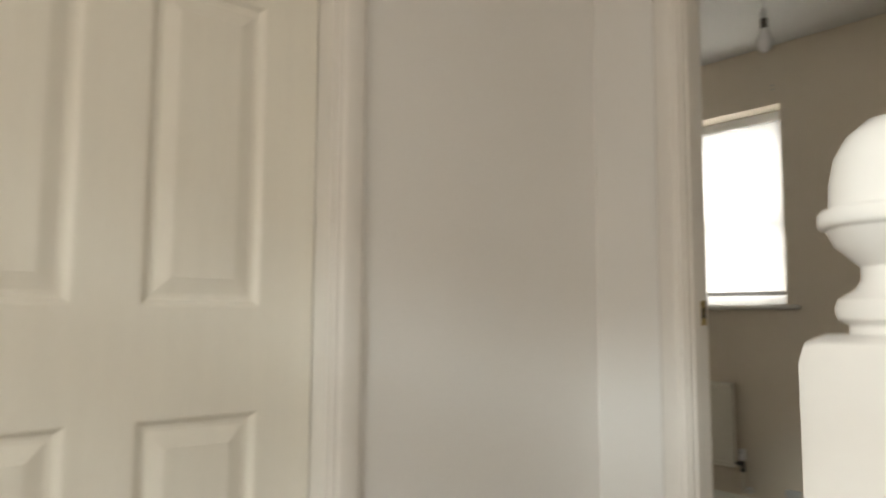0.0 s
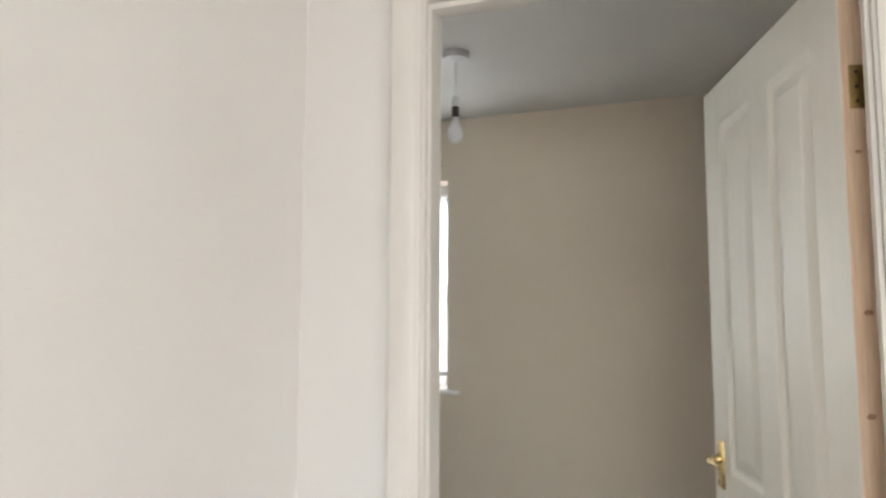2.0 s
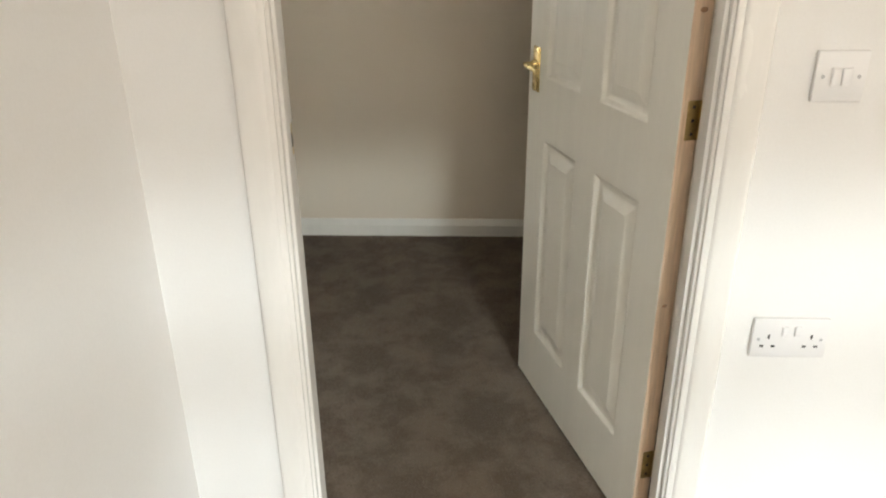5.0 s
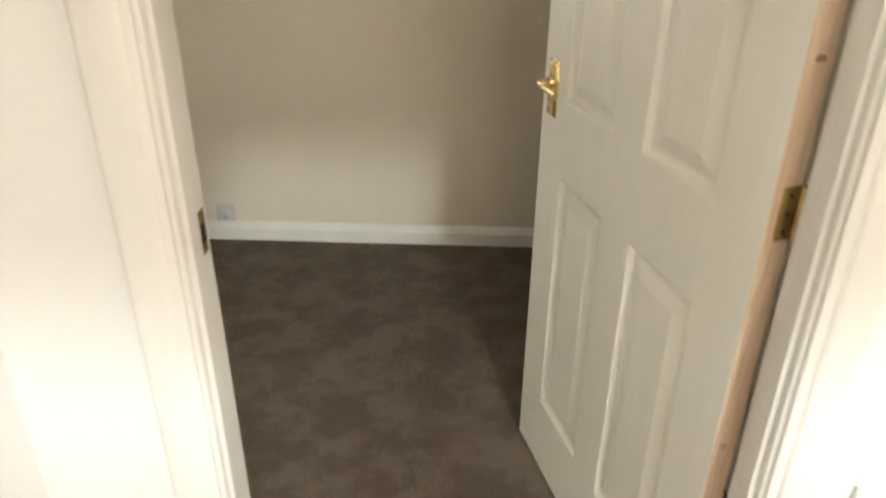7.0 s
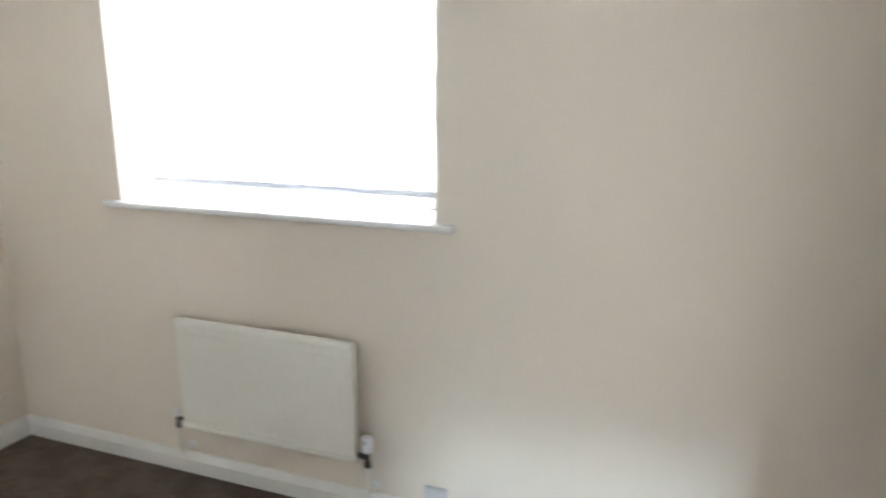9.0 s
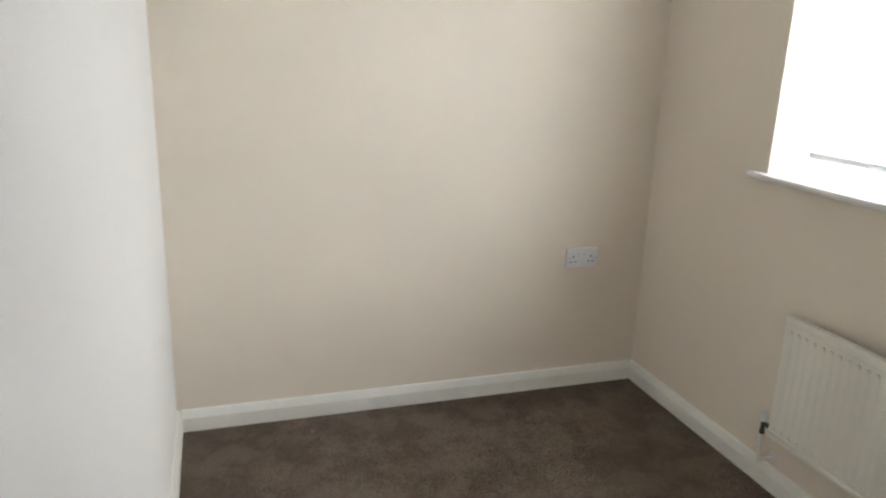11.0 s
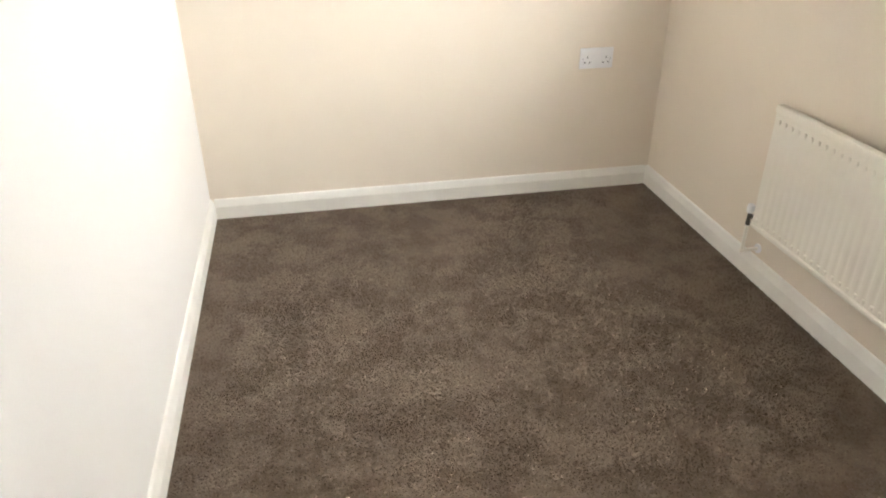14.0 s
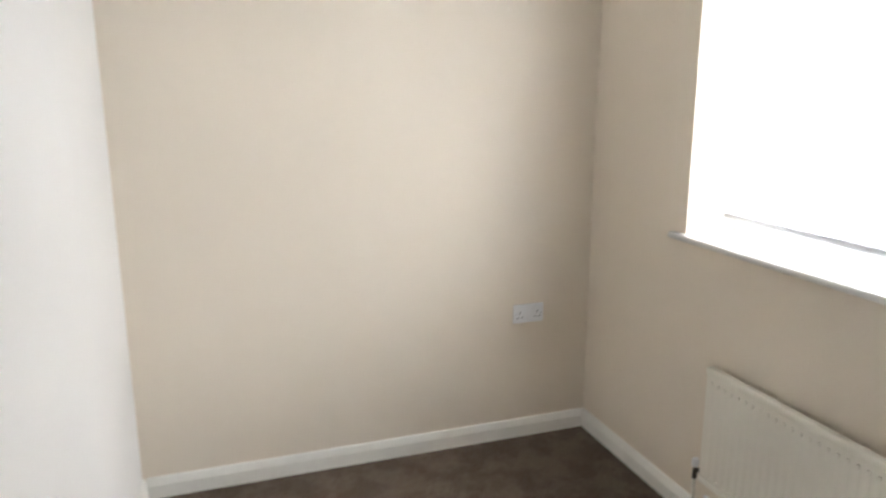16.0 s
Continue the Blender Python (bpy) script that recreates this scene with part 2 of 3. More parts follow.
box(bm, SIDE - 0.1, CD0, OZ, SIDE, CD1, CEIL)
structure("wall_side", bm, LANDING_PAINT, "white painted landing wall beside the closed door", "wall")
bm = B()
box(bm, SIDE - 0.22, CD0 - 0.1, -0.25, SIDE - 0.12, CD1 + 0.1, CEIL)
structure("wall_side_backing", bm, LANDING_PAINT, "plain wall behind the closed door", "wall")
SX0, SX1, SZ0, SZ1 = 0.38, 2.52, 0.85, 1.85
bm = B()
box(bm, SIDE - 0.1, BACK - 0.1, -2.4, SX0, BACK, CEIL)
box(bm, SX1, BACK - 0.1, -2.4, EAST + 0.1, BACK, CEIL)
box(bm, SX0, BACK - 0.1, -2.4, SX1, BACK, SZ0)
box(bm, SX0, BACK - 0.1, SZ1, SX1, BACK, CEIL)
structure("wall_stair_window", bm, LANDING_PAINT, "white painted wall with the stair window", "wall")
EY0, EY1, EZ0, EZ1 = -2.16, -0.94, 0.88, 2.02          # added opening over the stairs for the side fill lamp
bm = B()
box(bm, EAST, BACK, -2.4, EAST + 0.1, EY0, CEIL)
box(bm, EAST, EY1, -2.4, EAST + 0.1, 0.0, CEIL)
box(bm, EAST, EY0, -2.4, EAST + 0.1, EY1, EZ0)
box(bm, EAST, EY0, EZ1, EAST + 0.1, EY1, CEIL)
structure("wall_stairs", bm, LANDING_PAINT, "white painted wall beside the stairs", "wall")
bm = B()
box(bm, LEFT - 0.1, 0.0425, CEIL, RIGHT + 0.1, FAR + 0.30, CEIL + 0.1)
structure("ceiling", bm, CEILING_PAINT, "flat white bedroom ceiling", "ceiling")
bm = B()
box(bm, SIDE - 0.2, BACK - 0.1, CEIL, EAST + 0.1, 0.0425, CEIL + 0.1)
structure("ceiling_landing", bm, CEILING_PAINT, "flat white landing ceiling", "ceiling")
bm = B()
box(bm, -400, 2.6, -3.2, 400, 800, -2.9)
structure("ground", bm, material("far_grass", (0.09, 0.12, 0.05), 0.9, grain=0.2, scale=3, patch=0.2, patch_scale=0.2), "green ground outside the window", "ground")

# skirting board: flat face with a rounded, stepped top
SK = [(0, 0), (0.017, 0), (0.017, 0.055), (0.0158, 0.0585), (0.0105, 0.074), (0.0075, 0.082), (0.004, 0.0855), (0, 0.086)]


def skirting(axis, at, side, a, b):
    """A run along x or y at a wall face; side is the way into the room."""
    bm = B()
    if axis == "x":
        sweep(bm, SK, lambda u, v, w: (a + w, at + side * u, v), b - a)
    else:
        sweep(bm, SK, lambda u, v, w: (at + side * u, a + w, v), b - a)
    return structure("baseboard", bm, SKIRTING_PAINT, "white painted skirting board with a moulded top", "skirting board")


skirting("x", FAR, -1, LEFT, RIGHT)
skirting("y", LEFT, 1, NEAR + 0.015, FAR - 0.015)
skirting("x", NEAR, 1, LEFT, -0.086)
skirting("x", NEAR, 1, 0.847, RIGHT)
skirting("y", RIGHT, -1, NEAR + 0.015, FAR - 0.015)
skirting("x", 0.0, -1, SIDE + 0.015, -0.078)
skirting("x", 0.0, -1, 0.837, EAST)
skirting("y", SIDE, 1, -0.756, 0.0)

# architrave: stepped and rounded; u across its width from the opening, v its depth
AR = [(0, 0), (0, 0.010), (0.005, 0.0125), (0.012, 0.0125), (0.0145, 0.0155), (0.020, 0.0175), (0.030, 0.018), (0.056, 0.018), (0.062, 0.0165), (0.066, 0.012), (0.067, 0.0)]


def architrave(place_of, x0, x1, top):
    """Three mitred lengths round an opening x0..x1; place_of(along, out, up) gives the point."""
    for kind in range(3):
        bm = B()
        rows = []
        for end in (0, 1):
            row = []
            for u, v in AR:
                if kind == 0:
                    p = place_of(x0 - u, v, 0.0 if end == 0 else top + u)
                elif kind == 1:
                    p = place_of(x1 + u, v, 0.0 if end == 0 else top + u)
                else:
                    p = place_of(x0 - u if end == 0 else x1 + u, v, top + u)
                row.append(bm.verts.new(p))
            rows.append(row)
        n = len(AR)
        for k in range(n):
            bm.faces.new((rows[0][k], rows[0][(k + 1) % n], rows[1][(k + 1) % n], rows[1][k]))
        bm.faces.new(rows[0][::-1])
        bm.faces.new(rows[1])
        structure("trim", bm, GLOSS, "white gloss moulded door architrave", "architrave", True)


LX0, LX1, LZ = -0.002, 0.763, 2.012                    # inner faces of the lining
bm = B()
box(bm, OX0, -0.002, 0.0, LX0, NEAR + 0.002, OZ, 0.0015)
structure("door_lining", bm, GLOSS, "white gloss door lining on the latch side", "door frame")
bm = B()
box(bm, LX1, -0.002, 0.0, OX1, NEAR + 0.002, OZ, 0.0015)
structure("door_lining", bm, GLOSS, "white gloss door lining on the hinge side", "door frame")
bm = B()
box(bm, LX0, -0.002, LZ, LX1, NEAR + 0.002, OZ, 0.0015)
structure("door_lining", bm, GLOSS, "white gloss head of the door lining", "door frame")
bm = B()
box(bm, LX0, 0.012, 0.0, LX0 + 0.007, 0.044, LZ, 0.0015)
box(bm, LX1 - 0.008, 0.012, 0.0, LX1, 0.044, LZ, 0.0015)
box(bm, LX0 + 0.007, 0.012, LZ - 0.012, LX1 - 0.008, 0.044, LZ, 0.0015)
structure("door_stop", bm, GLOSS, "white gloss door stop inside the lining", "door frame")
architrave(lambda a, o, u: (a, -o, u), LX0 - 0.006, LX1 + 0.006, LZ + 0.006)
architrave(lambda a, o, u: (a, NEAR + o * 0.8, u), LX0 - 0.006, LX1 + 0.006, LZ + 0.006)
# closed door's lining and architrave
CL0, CL1 = CD0 + 0.028, CD1 - 0.028
bm = B()
box(bm, SIDE - 0.1, CD0, 0.0, SIDE + 0.002, CL0, OZ, 0.0015)
box(bm, SIDE - 0.1, CL1, 0.0, SIDE + 0.002, CD1, OZ, 0.0015)
box(bm, SIDE - 0.1, CL0, LZ, SIDE + 0.002, CL1, OZ, 0.0015)
structure("door_lining", bm, GLOSS, "white gloss lining round the closed door", "door frame")
architrave(lambda a, o, u: (SIDE + o, a, u), CL0 - 0.006, CL1 + 0.006, LZ + 0.006)


# ---- doors ----
def panelled_leaf(w, h, t, panels):
    """A moulded door leaf: x along its width, y through its thickness, with raised and fielded panels on both faces."""
    bm = B()
    xs = sorted({0.0, w, *[p[0] for p in panels], *[p[1] for p in panels]})
    zs = sorted({0.0, h, *[p[2] for p in panels], *[p[3] for p in panels]})
    rings = [(0, 0), (0.004, 0.0015), (0.012, 0.0090), (0.018, 0.0105), (0.024, 0.0105), (0.050, 0.0022), (0.053, 0.0012)]
    for face, s in ((0.0, 1), (t, -1)):
        for x0, x1 in zip(xs, xs[1:]):
            for z0, z1 in zip(zs, zs[1:]):
                inside = [p for p in panels if p[0] <= x0 and x1 <= p[1] and p[2] <= z0 and z1 <= p[3]]
                if not inside:
                    bm.faces.new([bm.verts.new(c) for c in ((x0, face, z0), (x1, face, z0), (x1, face, z1), (x0, face, z1))])
        for x0, x1, z0, z1 in panels:
            last = None
            for inset, depth in rings:
                y = face + s * depth
                ring = [bm.verts.new(c) for c in ((x0 + inset, y, z0 + inset), (x1 - inset, y, z0 + inset), (x1 - inset, y, z1 - inset), (x0 + inset, y, z1 - inset))]
                if last:
                    for k in range(4):
                        bm.faces.new((last[k], last[(k + 1) % 4], ring[(k + 1) % 4], ring[k]))
                last = ring
            bm.faces.new(last)
    for a, b in (((0, 0), (0, h)), ((w, 0), (w, h)), ((0, 0), (w, 0)), ((0, h), (w, h))):
        bm.faces.new([bm.verts.new(c) for c in ((a[0], 0, a[1]), (b[0], 0, b[1]), (b[0], t, b[1]), (a[0], t, a[1]))])
    bmesh.ops.remove_doubles(bm, verts=bm.verts, dist=1e-5)
    return bm


def lever_handle(parent, x, z, face, out):
    """Brass lever on a long plate; the lever points towards +x; out is -1 or 1 along y."""
    bm = B()
    y = face + out * 0.004
    box(bm, x - 0.023, min(face, y), z - 0.061, x + 0.023, max(face, y), z + 0.061, 0.0018)
    box(bm, x - 0.0185, min(face + out * 0.004, face + out * 0.0065), z - 0.056, x + 0.0185, max(face + out * 0.004, face + out * 0.0065), z + 0.056, 0.0012)
    handle = part("handle", bm, BRASS, parent, "polished brass lever handle on a long plate", True)
    bm = B()
    tube(bm, (x, face + out * 0.0066, z + 0.014), (x, face + out * 0.016, z + 0.014), 0.013, 0.011)
    tube(bm, (x, face + out * 0.016, z + 0.014), (x, face + out * 0.034, z + 0.014), 0.0070, 0.0070)
    part("boss", bm, BRASS, handle, "", True)
    bm = B()
    pts = [(0.008, 0.034, 0.014), (-0.012, 0.036, 0.013), (-0.036, 0.035, 0.011), (-0.060, 0.034, 0.008), (-0.084, 0.032, 0.006)]
    sizes = (0.0060, 0.0072, 0.0066, 0.0058, 0.0060)
    for (p, r0), (q, r1) in zip(zip(pts, sizes), list(zip(pts, sizes))[1:]):
        tube(bm, (x - p[0] * HANDSIDE, face + out * p[1], z + p[2]), (x - q[0] * HANDSIDE, face + out * q[1], z + q[2]), r0, r1, 16)
    part("lever", bm, BRASS, handle, "", True)
    for dz in (-0.049, 0.049):
        part("screw", tube(B(), (x, face + out * 0.0064, z + dz), (x, face + out * 0.0076, z + dz), 0.0034, 0.003, 12), OLD_BRASS, handle, "", True)
    return handle


HANDSIDE = -1
DW, DH, DT = 0.768, 2.000, 0.040
# leaf's x runs from the hinge (0) to the latch (DW); y = 0 is the face to the landing
swing = thing("bedroom_door", Matrix.Translation((0.731, 0.104, 0.012)) @ Matrix.Rotation(math.atan2(0.736, -0.226), 4, "Z") @ Matrix.Diagonal((1, -1, 1, 1)), "cream painted four-panel door standing open into the bedroom", "door")
FOUR = [(0.112, 0.326, 0.196, 0.815), (0.434, 0.648, 0.196, 0.815), (0.112, 0.326, 0.985, 1.892), (0.434, 0.648, 0.985, 1.892)]
leaf = part("leaf", panelled_leaf(DW, DH, DT, FOUR), DOOR_PAINT, swing, "cream moulded leaf with wood-grain relief")
bm = B()
box(bm, -0.003, 0.001, 0.001, 0.0, DT - 0.001, DH - 0.001)
edge = part("hinge_edge", bm, PINE, swing, "unpainted pine hinge edge with knots")
for z, r in ((1.386, 0.008), (0.62, 0.006), (1.66, 0.006), (1.215, 0.008)):
    bm = B()
    lathe(bm, [(0.0, 0.0), (r, 0.0), (r * 0.7, 0.0009), (0.0, 0.0012)], 14)
    bmesh.ops.transform(bm, verts=bm.verts, matrix=Matrix.Translation((-0.003, 0.010 + 0.02 * ((z * 7) % 1), z)) @ Matrix.Rotation(radians(-90), 4, "Y") @ Matrix.Diagonal((0.6, 1, 1, 1)))
    part("knot", bm, KNOT, edge, "", True)
bm = B()
box(bm, DW, 0.001, 0.001, DW + 0.002, DT - 0.001, DH - 0.001)
part("latch_edge", bm, DOOR_PAINT, swing)
bm = B()
box(bm, DW + 0.002, 0.007, 0.90, DW + 0.004, 0.027, 1.06, 0.0008)
part("latch_plate", bm, OLD_BRASS, swing, "brass latch face plate", True)
lever_handle(swing, DW - 0.054, 1.000, 0.0, -1)
lever_handle(swing, DW - 0.054, 1.000, DT, 1)
for z in (0.20, 1.015, 1.774):
    bm = B()
    box(bm, -0.0055, 0.012, z - 0.038, -0.003, DT, z + 0.038, 0.0006)
    hinge = part("hinge", bm, OLD_BRASS, swing, "aged brass butt hinge", True)
    bm = B()
    for k in range(5):
        tube(bm, (-0.006, DT + 0.004, z - 0.038 + 0.0153 * k), (-0.006, DT + 0.004, z - 0.038 + 0.0153 * k + 0.0145), 0.0052, 0.0052, 14)
    part("knuckle", bm, OLD_BRASS, hinge, "", True)
    for dz in (-0.026, 0.0, 0.026):
        part("screw", tube(B(), (-0.0054, 0.024, z + dz), (-0.0064, 0.024, z + dz), 0.0036, 0.003, 12), STEEL_DARK, hinge, "", True)

SIX = [(0.112, 0.334, 0.215, 0.803), (0.440, 0.662, 0.215, 0.803), (0.112, 0.334, 0.995, 1.590), (0.440, 0.662, 0.995, 1.590), (0.112, 0.334, 1.69, 1.89), (0.440, 0.662, 1.69, 1.89)]
shut = thing("closed_door", Matrix.Translation((SIDE - 0.058, CL1 - 0.003, 0.008)) @ Matrix.Rotation(radians(-90), 4, "Z") @ Matrix.Diagonal((1, -1, 1, 1)), "cream painted six-panel door standing shut", "door")
part("leaf", panelled_leaf(0.774, 1.995, 0.04, SIX), DOOR_PAINT, shut, "cream moulded leaf with wood-grain relief")

# strike plate in the lining
strike = thing("strike_plate", pose(LX0, 0.064, 1.0), "aged brass strike plate let into the door lining", "strike plate")
bm = B()
box(bm, 0.0, -0.012, -0.030, 0.0015, 0.014, 0.030, 0.0006)
part("plate", bm, OLD_BRASS, strike, "", True)
bm = B()
box(bm, 0.0012, -0.006, -0.014, 0.0019, 0.006, 0.012)
part("slot", bm, DARK, strike)

# ---- bedroom window ----
win = tagged(thing("window_1", pose(0, 0, 0), "white plastic-framed window with a cross of glazing bars", "window"), kind="structure")
WY = FAR + 0.21
MX, TZ = (WX0 + WX1) / 2, 1.53
bm = B()
for x0, z0, x1, z1 in ((WX0, WZ0, WX0 + 0.06, WZ1), (WX1 - 0.06, WZ0, WX1, WZ1), (WX0 + 0.06, WZ0, WX1 - 0.06, WZ0 + 0.06), (WX0 + 0.06, WZ1 - 0.06, WX1 - 0.06, WZ1)):
    box(bm, x0, WY, z0, x1, WY + 0.06, z1, 0.004)
part("window_frame", bm, UPVC, win, "", True)
bm = B()
box(bm, MX - 0.035, WY - 0.002, WZ0 + 0.06, MX + 0.035, WY + 0.058, WZ1 - 0.06, 0.004)
part("mullion", bm, UPVC, win, "", True)
for x0, x1 in ((WX0 + 0.06, MX - 0.035), (MX + 0.035, WX1 - 0.06)):
    bm = B()
    box(bm, x0, WY + 0.002, TZ - 0.028, x1, WY + 0.056, TZ + 0.028, 0.004)
    part("transom", bm, UPVC, win, "", True)
    for z0, z1 in ((WZ0 + 0.06, TZ - 0.028), (TZ + 0.028, WZ1 - 0.06)):
        bm = B()
        box(bm, x0, WY + 0.022, z0, x1, WY + 0.028, z1)
        pane = part("pane", bm, GLASS, win)
        pane.visible_shadow = False
bm = B()
box(bm, WX0, FAR - 0.001, WZ0 - 0.02, WX1, WY, WZ0, 0.002)
box(bm, WX0 - 0.068, FAR - 0.032, WZ0 - 0.024, WX1 + 0.068, FAR - 0.001, WZ0, 0.008)
structure("window_sill", bm, GLOSS, "white gloss painted window board", "window sill", True)
# blind
BY = FAR + 0.150
blind = thing("roller_blind", pose(0, 0, 0), "white fabric blind pulled down over the window", "blind")
bm = B()
box(bm, WX0 + 0.012, BY, 1.118, WX1 - 0.010, BY + 0.0012, 2.03)
part("fabric", bm, FABRIC, blind, "thin white translucent fabric")
bm = B()
box(bm, WX0 + 0.012, BY - 0.006, 1.106, WX1 - 0.010, BY + 0.008, 1.129, 0.003)
part("bottom_bar", bm, GREY_PLASTIC, blind, "pale grey bottom bar", True)
bm = B()
box(bm, WX0 + 0.004, BY - 0.026, 2.026, WX1 - 0.004, BY + 0.030, WZ1, 0.004)
part("head_rail", bm, UPVC, blind, "white head rail", True)
bm = B()
box(bm, WX1 - 0.016, BY - 0.030, 1.425, WX1, BY - 0.008, 1.475, 0.004)
part("chain_guide", bm, GREY_PLASTIC, blind, "small grey plastic chain guide", True)

# stair window behind the walker
win2 = tagged(thing("window_2", pose(0, 0, 0), "white plastic-framed stair window", "window"), kind="structure")
bm = B()
for x0, z0, x1, z1 in ((SX0, SZ0, SX0 + 0.06, SZ1), (SX1 - 0.06, SZ0, SX1, SZ1), (SX0 + 0.06, SZ0, SX1 - 0.06, SZ0 + 0.06), (SX0 + 0.06, SZ1 - 0.06, SX1 - 0.06, SZ1)):
    box(bm, x0, BACK - 0.08, z0, x1, BACK - 0.02, z1, 0.004)
part("window_frame", bm, UPVC, win2, "", True)
ST = 1.665
# added light blocker: holds the stair daylight off the closed door
bm = B()
box(bm, 0.70, BACK - 0.085, SZ0 + 0.06, 1.08, BACK - 0.015, SZ1 - 0.06, 0.003)
part("mullion", bm, UPVC, win2, "broad unseen post added to keep daylight off the closed door", True)
bm = B()
box(bm, SX0 + 0.06, BACK - 0.075, ST - 0.022, SX1 - 0.06, BACK - 0.025, ST + 0.022, 0.003)
part("transom", bm, UPVC, win2, "", True)
for z0, z1 in ((SZ0 + 0.06, ST - 0.022), (ST + 0.022, SZ1 - 0.06)):
    bm = B()
    box(bm, SX0 + 0.06, BACK - 0.053, z0, SX1 - 0.06, BACK - 0.047, z1)
    pane = part("pane", bm, GLASS, win2)
    pane.visible_shadow = False
# unseen window, added only to go with the side fill lamp
fill_win = tagged(thing("fill_window", pose(0, 0, 0), "unseen white plastic-framed window added round the side fill lamp", "window"), kind="structure")
bm = B()
for y0, z0, y1, z1 in ((EY0, EZ0, EY0 + 0.05, EZ1), (EY1 - 0.05, EZ0, EY1, EZ1), (EY0 + 0.05, EZ0, EY1 - 0.05, EZ0 + 0.05), (EY0 + 0.05, EZ1 - 0.05, EY1 - 0.05, EZ1)):
    box(bm, EAST + 0.03, y0, z0, EAST + 0.09, y1, z1, 0.004)
part("window_frame", bm, UPVC, fill_win, "", True)
bm = B()
box(bm, EAST + 0.057, EY0 + 0.05, EZ0 + 0.05, EAST + 0.063, EY1 - 0.05, EZ1 - 0.05)
pane = part("pane", bm, GLASS, fill_win)
pane.visible_shadow = False

# ---- radiator ----
RX0, RX1, RZ0, RZ1, RY = -1.682, -0.966, 0.235, 0.655, 1.952
rad = thing("radiator", pose(0, 0, 0), "cream enamelled single-panel radiator with pressed ribs under the window", "radiator")
bm = B()
NX, pitch = 180, (RX1 - RX0 - 0.05) / 21
cols = []
for i in range(NX + 1):
    x = RX0 + (RX1 - RX0) * i / NX
    u = (x - RX0 - 0.025) / pitch
    inside = 1.0 if 0 <= u <= 21 else 0.0
    wave = inside * max(0.0, min(1.0, 1.9 * math.cos(2 * math.pi * (u - 0.5)) + 0.75))
    column = []
    for z, g in ((RZ0, -0.010), (RZ0 + 0.006, 0.0), (RZ0 + 0.022, 0.0), (RZ0 + 0.030, 1.0), (RZ1 - 0.048, 1.0), (RZ1 - 0.040, 0.0), (RZ1 - 0.010, 0.0), (RZ1 - 0.003, -0.004), (RZ1, -0.012)):
        y = RY + (0.001 - 0.0020 * wave if g == 1.0 else (0.0 if g == 0.0 else -g))
        column.append(bm.verts.new((x, y, z)))
    cols.append(column)
for a, b in zip(cols, cols[1:]):
    for k in range(len(a) - 1):
        bm.faces.new((a[k], b[k], b[k + 1], a[k + 1]))
part("front_panel", bm, RADIATOR_PAINT, rad, "", True)
for z0, z1 in ((RZ1 - 0.026, RZ1 + 0.002), (RZ0 - 0.002, RZ0 + 0.016)):
    bm = B()
    box(bm, RX0 - 0.001, RY - 0.0075, z0, RX1 + 0.001, RY + 0.0215, z1, 0.0075)
    part("rolled_edge", bm, RADIATOR_PAINT, rad, "", True)
bm = B()
box(bm, RX0, RY + 0.012, RZ0, RX1, RY + 0.020, RZ1, 0.002)
box(bm, RX0 - 0.001, RY + 0.002, RZ0 + 0.002, RX0 + 0.003, RY + 0.020, RZ1 - 0.002)
box(bm, RX1 - 0.003, RY + 0.002, RZ0 + 0.002, RX1 + 0.001, RY + 0.020, RZ1 - 0.002)
part("back_panel", bm, RADIATOR_PAINT, rad)
for x in (RX0 + 0.10, RX1 - 0.10):
    bm = B()
    box(bm, x - 0.018, RY + 0.020, RZ0 + 0.05, x + 0.018, FAR, RZ1 - 0.06, 0.002)
    part("bracket", bm, RADIATOR_PAINT, rad)
for z in (RZ0 + 0.03, RZ1 - 0.05):
    for i in range(22):
        bm = B()
        x = RX0 + 0.025 + pitch * i
        box(bm, x - 0.0058, RY - 0.0046, z - 0.0065, x + 0.0058, RY + 0.003, z + 0.0065, 0.0025)
        part("rib_end", bm, RADIATOR_PAINT, rad)


